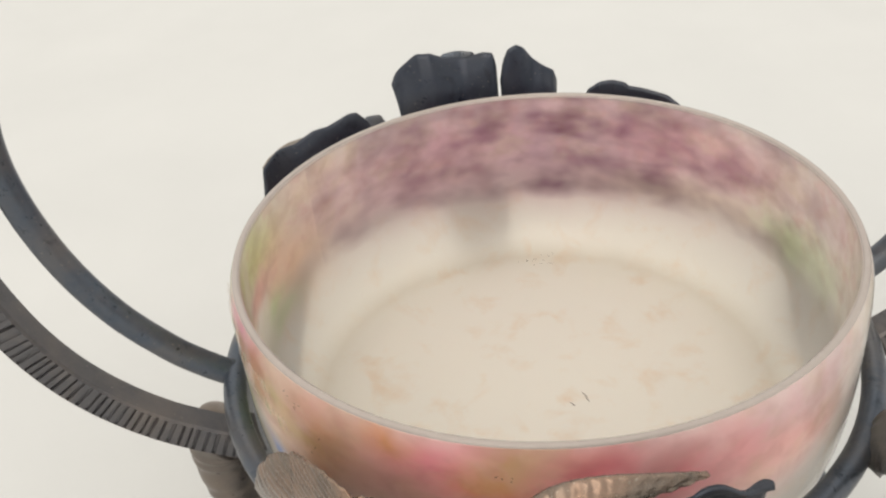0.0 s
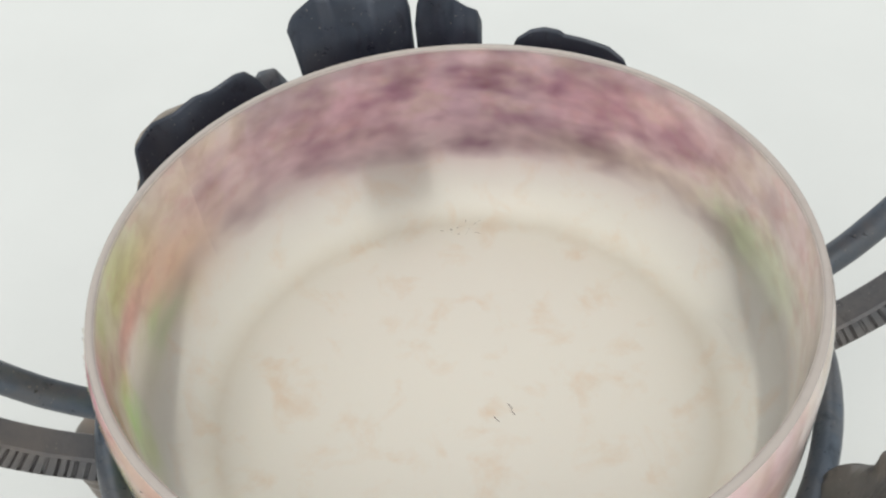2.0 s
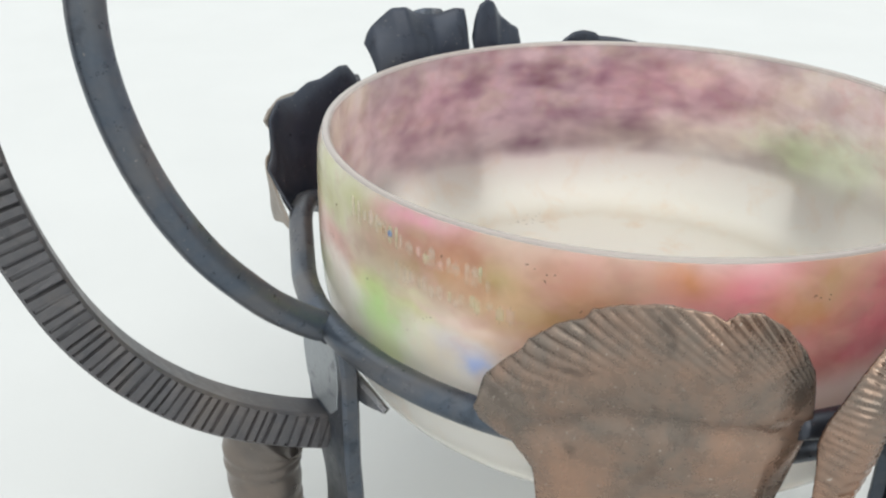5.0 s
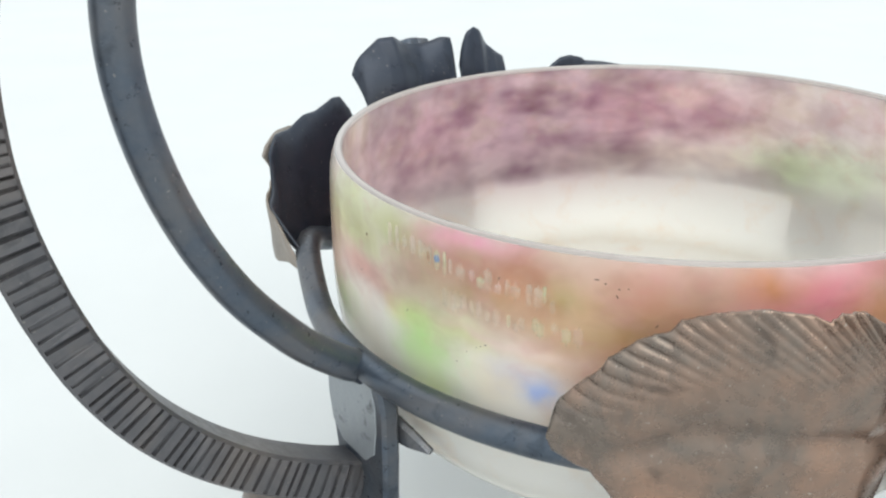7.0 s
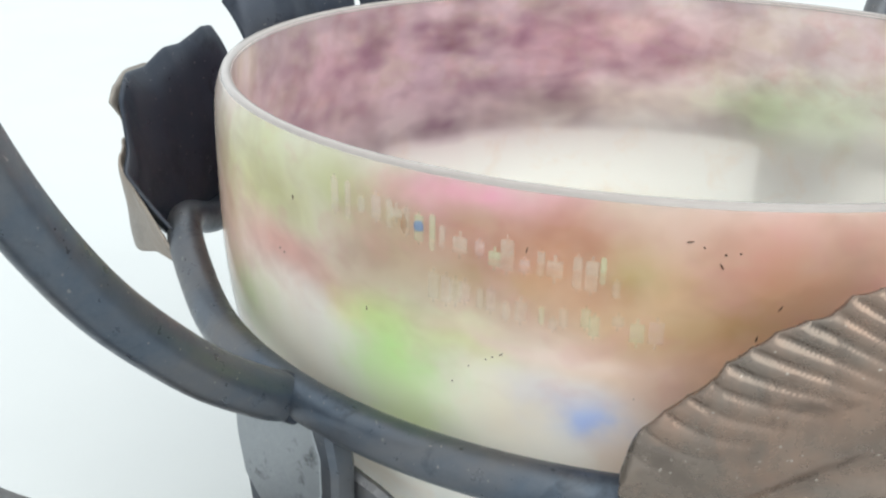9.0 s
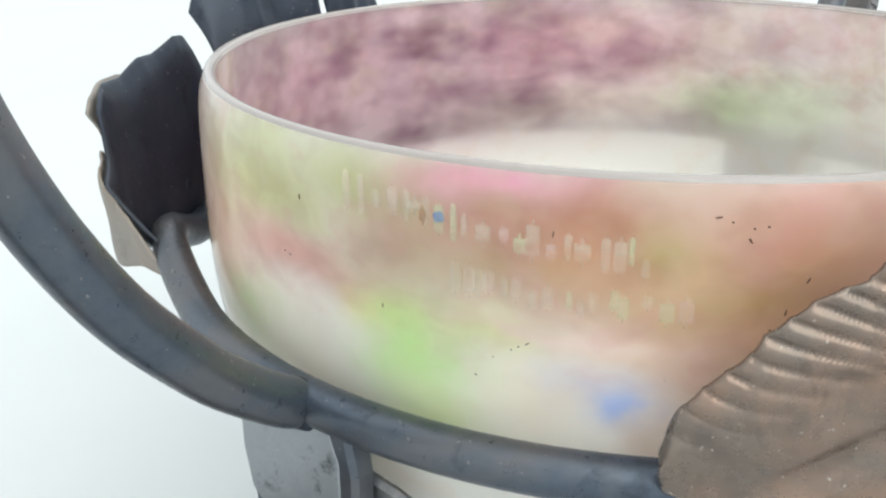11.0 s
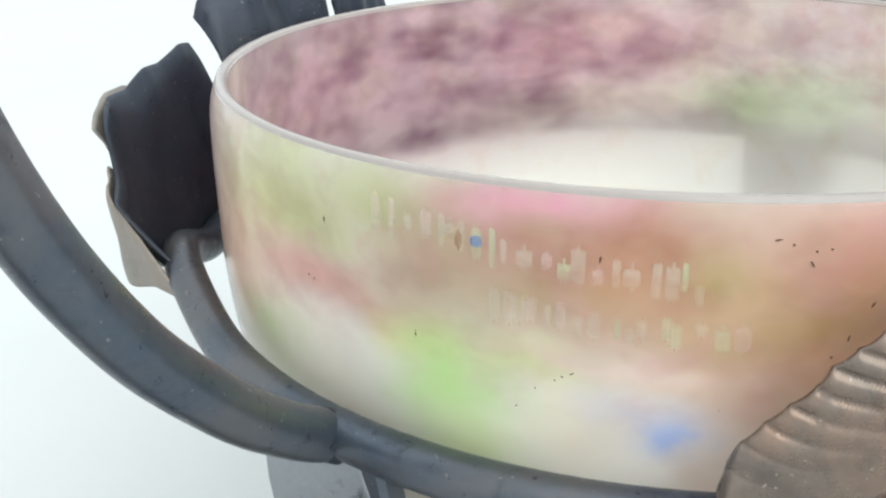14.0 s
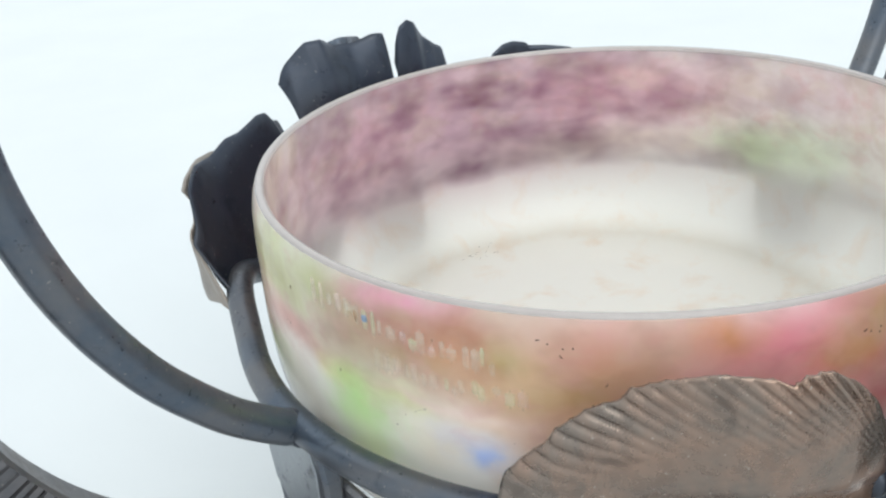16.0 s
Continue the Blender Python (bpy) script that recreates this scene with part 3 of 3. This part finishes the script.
def sheet(az0, az1, top, bottom, r_top, r_bottom, n=90, k=30, thick=1.3, lean=1.4, waves=0.0, seed=0, ribs=0, rib=0.0, crease=None, depth=0.0, fan=None, bulge=0.0, lip=0.0):
    """A forged leaf bent round the bowl between two angles (degrees). top, bottom: its margins, heights over the rim (mm) by angle; r_top, r_bottom:
    distance from the axis there; waves: uneven swing (mm); ribs, rib: hammered lines and their height (mm); crease: height of a midrib by angle, sunk by
    depth (mm); fan: the angle and height from which the lines spread; bulge: how far the middle stands out; lip: how far the upper margin turns outward."""
    bm = bmesh.new()
    front, back = [], []
    for i in range(n + 1):
        s = i / n
        az = az0 + (az1 - az0) * s
        zt, zb = top(az), min(bottom(az), top(az) - 0.4)
        zc = crease(az) if crease else None
        fr, bk = [], []
        for j in range(k + 1):
            v = j / k
            z = zb + (zt - zb) * v
            if crease and zb < zc < zt:
                z = zc + (zt - zc) * (2 * v - 1) if v > 0.5 else zb + (zc - zb) * 2 * v
            r = r_bottom(az) + (r_top(az) - r_bottom(az)) * v ** lean + bulge * math.sin(math.pi * v) + lip * max(0, v - 0.8) ** 2 * 25
            r += waves * (noise.noise((s * 4 + seed, v * 2.2, seed)) * (0.4 + v) + 0.2 * noise.noise((s * 7, v * 4 + seed, 1.7)))
            if crease:
                r -= depth * math.exp(-((z - zc) / 4.2) ** 2) * min(1, 5 * s, 5 * (1 - s) + 0.3)
            if ribs:
                e = abs(2 * v - 1) if crease else v
                q = ribs * s if not fan else ribs * math.atan2(z - fan[1], (fan[0] - az) * 2.2) / math.pi
                q += 0.45 * noise.noise((s * 4, v * 1.5, seed + 3))
                keep = max(0.12, 0.75 + 1.1 * noise.noise((s * 3.1, v * 2, seed + 9))) * (1 if v > 0.5 else 0.35) * (float(np.interp(az, [-106, -98, -84, -75], [0.55, 1, 1, 0.7])) if fan else 1)
                fall = (max(0.0, e - 0.40) / 0.6) ** 0.8 * (1 if e < 0.95 else max(0.3, 1 - (e - 0.95) * 12))
                r += rib * fall * keep * (abs(math.sin(math.pi * q)) ** 0.5 * 2 - 1.6)
            t = thick * (1 - 0.5 * max(abs(2 * s - 1), abs(2 * v - 1)) ** 8)
            fr.append(bm.verts.new(at(az, z, r + t / 2)))
            bk.append(bm.verts.new(at(az, z, r - t / 2)))
        front.append(fr), back.append(bk)
    for i in range(n):
        for j in range(k):
            bm.faces.new((front[i][j], front[i][j + 1], front[i + 1][j + 1], front[i + 1][j]))
            bm.faces.new((back[i][j], back[i + 1][j], back[i + 1][j + 1], back[i][j + 1]))
        for j in (0, k):
            bm.faces.new((front[i][j], front[i + 1][j], back[i + 1][j], back[i][j]))
    for i in (0, n):
        for j in range(k):
            bm.faces.new((front[i][j], front[i][j + 1], back[i][j + 1], back[i][j]))
    return bm


# front: broad leaf and flower
part("broad_leaf", sheet(-110.4, -72.3,
     stops((-110.4, -42), (-110.2, -38), (-109.7, -33.3), (-107.4, -27.3), (-104.7, -21.6), (-104.45, -19.4), (-100.9, -12.5), (-97.8, -9.6), (-97.4, -7.2), (-94.2, -3.7), (-89.9, -1), (-85.8, -0.9), (-84.2, -2.4), (-83.8, -0.4), (-81.3, -0.1), (-78.3, -4.7), (-75.6, -11.6), (-73.1, -20.5), (-72.6, -27), (-72.3, -33)),
     stops((-110.4, -43), (-110.2, -47), (-107, -49.5), (-105.5, -50), (-103.5, -54), (-102.5, -57), (-102, -66), (-101, -76), (-97, -88), (-90, -93), (-83, -88), (-77, -72), (-74.2, -55), (-73, -45), (-72.3, -38)),
     stops((-110.4, 123), (-104, 124), (-97.5, 125), (-90, 130), (-84, 134), (-78, 133), (-72.3, 127)), stops((-110.4, 123), (-104, 125), (-90, 127), (-78, 128), (-72.3, 126)),
     n=380, k=110, lean=1.0, bulge=2.0, waves=0.5, ribs=70, rib=1.2, fan=(-69, -40), seed=1,
     crease=stops((-110.4, -42.5), (-106, -45), (-102.4, -44), (-94.8, -34), (-88, -32.5), (-81.8, -34), (-72.3, -36)), depth=1.9), LEAF, mount, "broad brown hammered iron leaf")
part("stalk", sweep(spline([at(-62, -38, 126), at(-67, -37, 126.5), at(-74, -35.5, 128)], 16), disc(0.0050, 12), (0, 0, 1), lambda s: 1.15 - 0.5 * s), DARK, mount)


def flower(az, z, r, size):
    """An added dark knob that stands for the shaded hollow at a flower's middle; its petals belong to it."""
    bm = bmesh.new()
    bmesh.ops.create_icosphere(bm, subdivisions=4, radius=size)
    for v in bm.verts:
        v.co *= 1 + 0.2 * noise.noise(v.co * 70)
    bm.transform(Matrix.Translation(at(az, z, r)))
    return part("flower", bm, DARK, mount, "forged iron flower")


front_flower, back_flower = flower(-57, -38, 122, 0.010), flower(130, -36, 125, 0.011)
FRONT = [
    ([(-65.0, -9.8, 150.0), (-64.1, 3.1, 147.0), (-60.9, 12.0, 144.0), (-56.2, 15.5, 141.0), (-47.2, 13.5, 136.0)], 8, 34, 2, 22),
    ([(-60.4, -54.0, 143.0), (-59.7, -25.3, 146.0), (-59.6, -7.6, 148.0), (-58.4, 2.8, 148.0), (-57.0, 10.6, 147.5)], 6.6, 46, 3, 24),
    ([(-56.6, -10.5, 147.5), (-53.8, -1.7, 149.0), (-50.2, 0.2, 149.0), (-44.4, -4.1, 146.0), (-38.5, -11.5, 141.0)], 7.2, 36, 4, 22),
    ([(-71.0, -66.0, 135.0), (-70.2, -44.0, 140.0), (-69.2, -29.4, 140.5), (-68.2, -18.5, 138.0), (-66.0, -9.0, 132.5)], 8.4, 34, 5, 24),
    ([(-50.4, -66.8, 142.9), (-51.3, -43.0, 153.1), (-52.2, -24.8, 153.7), (-52.7, -13.7, 148.8)], 13, 34, 7, 8),
    ([(-37.7, -57.4, 140.8), (-38.6, -37.7, 150.2), (-40.5, -23.5, 150.8), (-42.6, -15.3, 147.4)], 11, 36, 8, 8),
    ([(-76.1, -76.0, 134.0), (-71.2, -63.5, 143.2), (-65.5, -56.2, 146.9), (-60.7, -54.1, 145.2)], 9, 36, 9, 20),
]
for spine, w, cup, seed, ribs in FRONT:
    part("petal", petal([at(*p) for p in spine], point(w / 1000), point(w / 1000), cup=cup * 2.5, ribs=ribs, rib=0.0003, seed=seed, n=ribs * 7, k=16), GILT if seed in (7, 8) else LEAF, front_flower)
# dark inner petal, widened to cover the gap where shade falls
part("petal", petal([at(-46.8, -41.6, 122.9), at(-46.7, -15.6, 127.9), at(-46.5, -1.0, 132.0), at(-46.5, 4.5, 135.0)], along((0, 6), (0.4, 17), (0.9, 18), (1, 15)), along((0, 14), (0.4, 24), (0.9, 22), (1, 17)), cup=-4, crown=lambda v: 0.004 * math.cos(v * 3), ripple=0.001, seed=11), DARK, front_flower)
# added backing sheet: shade between the petals made as a dark surface
part("petal", petal([at(-52.0, -78.5, 122.6), at(-51.9, -49.2, 134.4), at(-51.7, -19.2, 138.7), at(-51.6, -3.0, 135.3)], along((0, 22), (0.4, 30), (0.8, 25), (1, 12)), along((0, 14), (0.4, 21), (0.8, 19), (1, 12)), cup=6, ripple=0.001, seed=19), DARK, front_flower)
part("petal", petal([at(-63.8, -94.1, 135.3), at(-61.8, -78.5, 146.3), at(-57.8, -66.7, 151.1), at(-52.9, -62.8, 148.2)], point(0.011), point(0.011), cup=40, ribs=16, rib=0.0003, seed=20, n=110, k=16), GILT, front_flower)
# curled leaf at the flower's far side
part("curled_leaf", petal([at(-3.0, -50.2, 116.1), at(-5.1, -40.7, 125.5), at(-6.2, -29.1, 131.9), at(-6.2, -16.5, 135.3)], along((0, 4), (0.3, 13), (0.8, 19), (1, 15)), along((0, 4), (0.3, 13), (0.8, 20), (1, 16)), cup=-10, crown=lambda v: 0.011 * math.exp(-((v + 0.3) / 0.12) ** 2), ripple=0.0015, seed=12), GREY, mount)

# back: two upright petals, a low leaf and a cupped leaf, seen from their inner side, whose shade is put into the dark
# iron
part("petal", sheet(124.9, 146.0, stops((124.9, 6), (125.4, 13.5), (127.5, 14), (131, 11.5), (135, 12.5), (138.5, 17), (141, 16.8), (144.5, 9.5), (145.4, 6.5), (146, 2)), stops((125, -46), (146, -46)),
     stops((125, 128), (132, 131), (139, 130), (146, 137)), stops((125, 119), (146, 121)), lean=1.7, waves=1.6, seed=13, lip=1.2), DARK, back_flower)
part("petal", sheet(112.4, 124.4, stops((112.4, -4), (113.0, 2.2), (114.8, 4.5), (117.3, 9), (119.3, 15.8), (120.8, 17.4), (122.6, 15.5), (123.8, 9), (124.4, 0)), stops((112, -44), (125, -44)),
     stops((112.4, 130), (117, 128), (124.4, 124)), stops((112, 119), (125, 119)), lean=1.6, waves=1.4, seed=14, n=60, lip=0.8), DARK, back_flower)
part("petal", sheet(147, 157, stops((147, -22), (150, -8), (153, -7), (157, -16)), stops((147, -44), (157, -44)), stops((147, 134), (157, 133)), stops((147, 121), (157, 121)), waves=0.8, seed=17, n=30), IRON, back_flower, "grey narrow back petal")
part("petal", sheet(127.5, 138.0, stops((127.5, 8), (129.5, 13.4), (133, 14.4), (135.5, 13.5), (138, 8)), stops((127, -10), (138, -10)), stops((127, 133), (138, 136)), stops((127, 128), (138, 130)), waves=1.0, seed=23, n=40, ribs=9, rib=0.3), IRON, back_flower, "grey ribbed petal behind the dark one")
part("broad_leaf", sheet(83.5, 106.2, stops((83.5, -14), (85, -6), (88, -2.2), (93, -0.4), (96.6, 0.2), (97.2, 1.6), (100, 3.1), (102.5, 2.6), (105, -0.5), (106.2, -6)), stops((83, -52), (106, -48)),
     stops((83, 121), (97, 120), (106, 114.5)), stops((83, 119), (106, 118)), waves=0.7, seed=5, lip=0.8), DARK, mount, "low dark iron leaf")
curl = part("curled_leaf", sheet(152.5, 185.2, stops((152.5, -14), (154.5, -5), (156.5, 0.2), (158.5, 0.6), (163, -2.4), (166, -2.2), (170, -5.5), (173.5, -5.2), (176.5, -7.6), (178.2, -9.6), (179, -17), (179.6, -22), (180.6, -25), (182.6, -31), (185.2, -38)),
     stops((152, -50), (165, -50), (175, -48), (180, -44), (185.2, -42)),
     stops((152.5, 124), (157, 126), (166, 130), (174, 134), (178.2, 135.5), (179.5, 134.5), (181, 135.5), (185.2, 124)), stops((152, 119), (172, 121), (180, 126), (185.2, 122)), n=120, k=40, lean=0.8, waves=2.0, seed=15, lip=1.0), DARK, mount)
part("folded_edge", sheet(163.5, 177.0, stops((163.5, -10), (167, -6), (171, -6.2), (175, -8), (177, -11)), stops((163.5, -14), (170, -22), (177, -18)), stops((163.5, 134), (170, 138.5), (177, 138.5)), stops((163.5, 131), (177, 135)), n=40, k=12, waves=0.5, seed=21), LIT_IRON, curl, "brown folded back edge of a leaf")
part("folded_edge", sheet(175.5, 186.5, stops((175.5, -21), (179, -23), (183, -33), (186.5, -43)), stops((175.5, -30), (177.5, -46), (181, -47.5), (184, -45), (186.5, -46)), stops((175.5, 137), (180, 136), (186.5, 124.5)), stops((175.5, 136), (180, 135), (186.5, 124)), n=40, k=16, waves=0.7, ribs=7, rib=0.4, seed=18), LIT_IRON, curl, "brown folded back edge of a leaf")
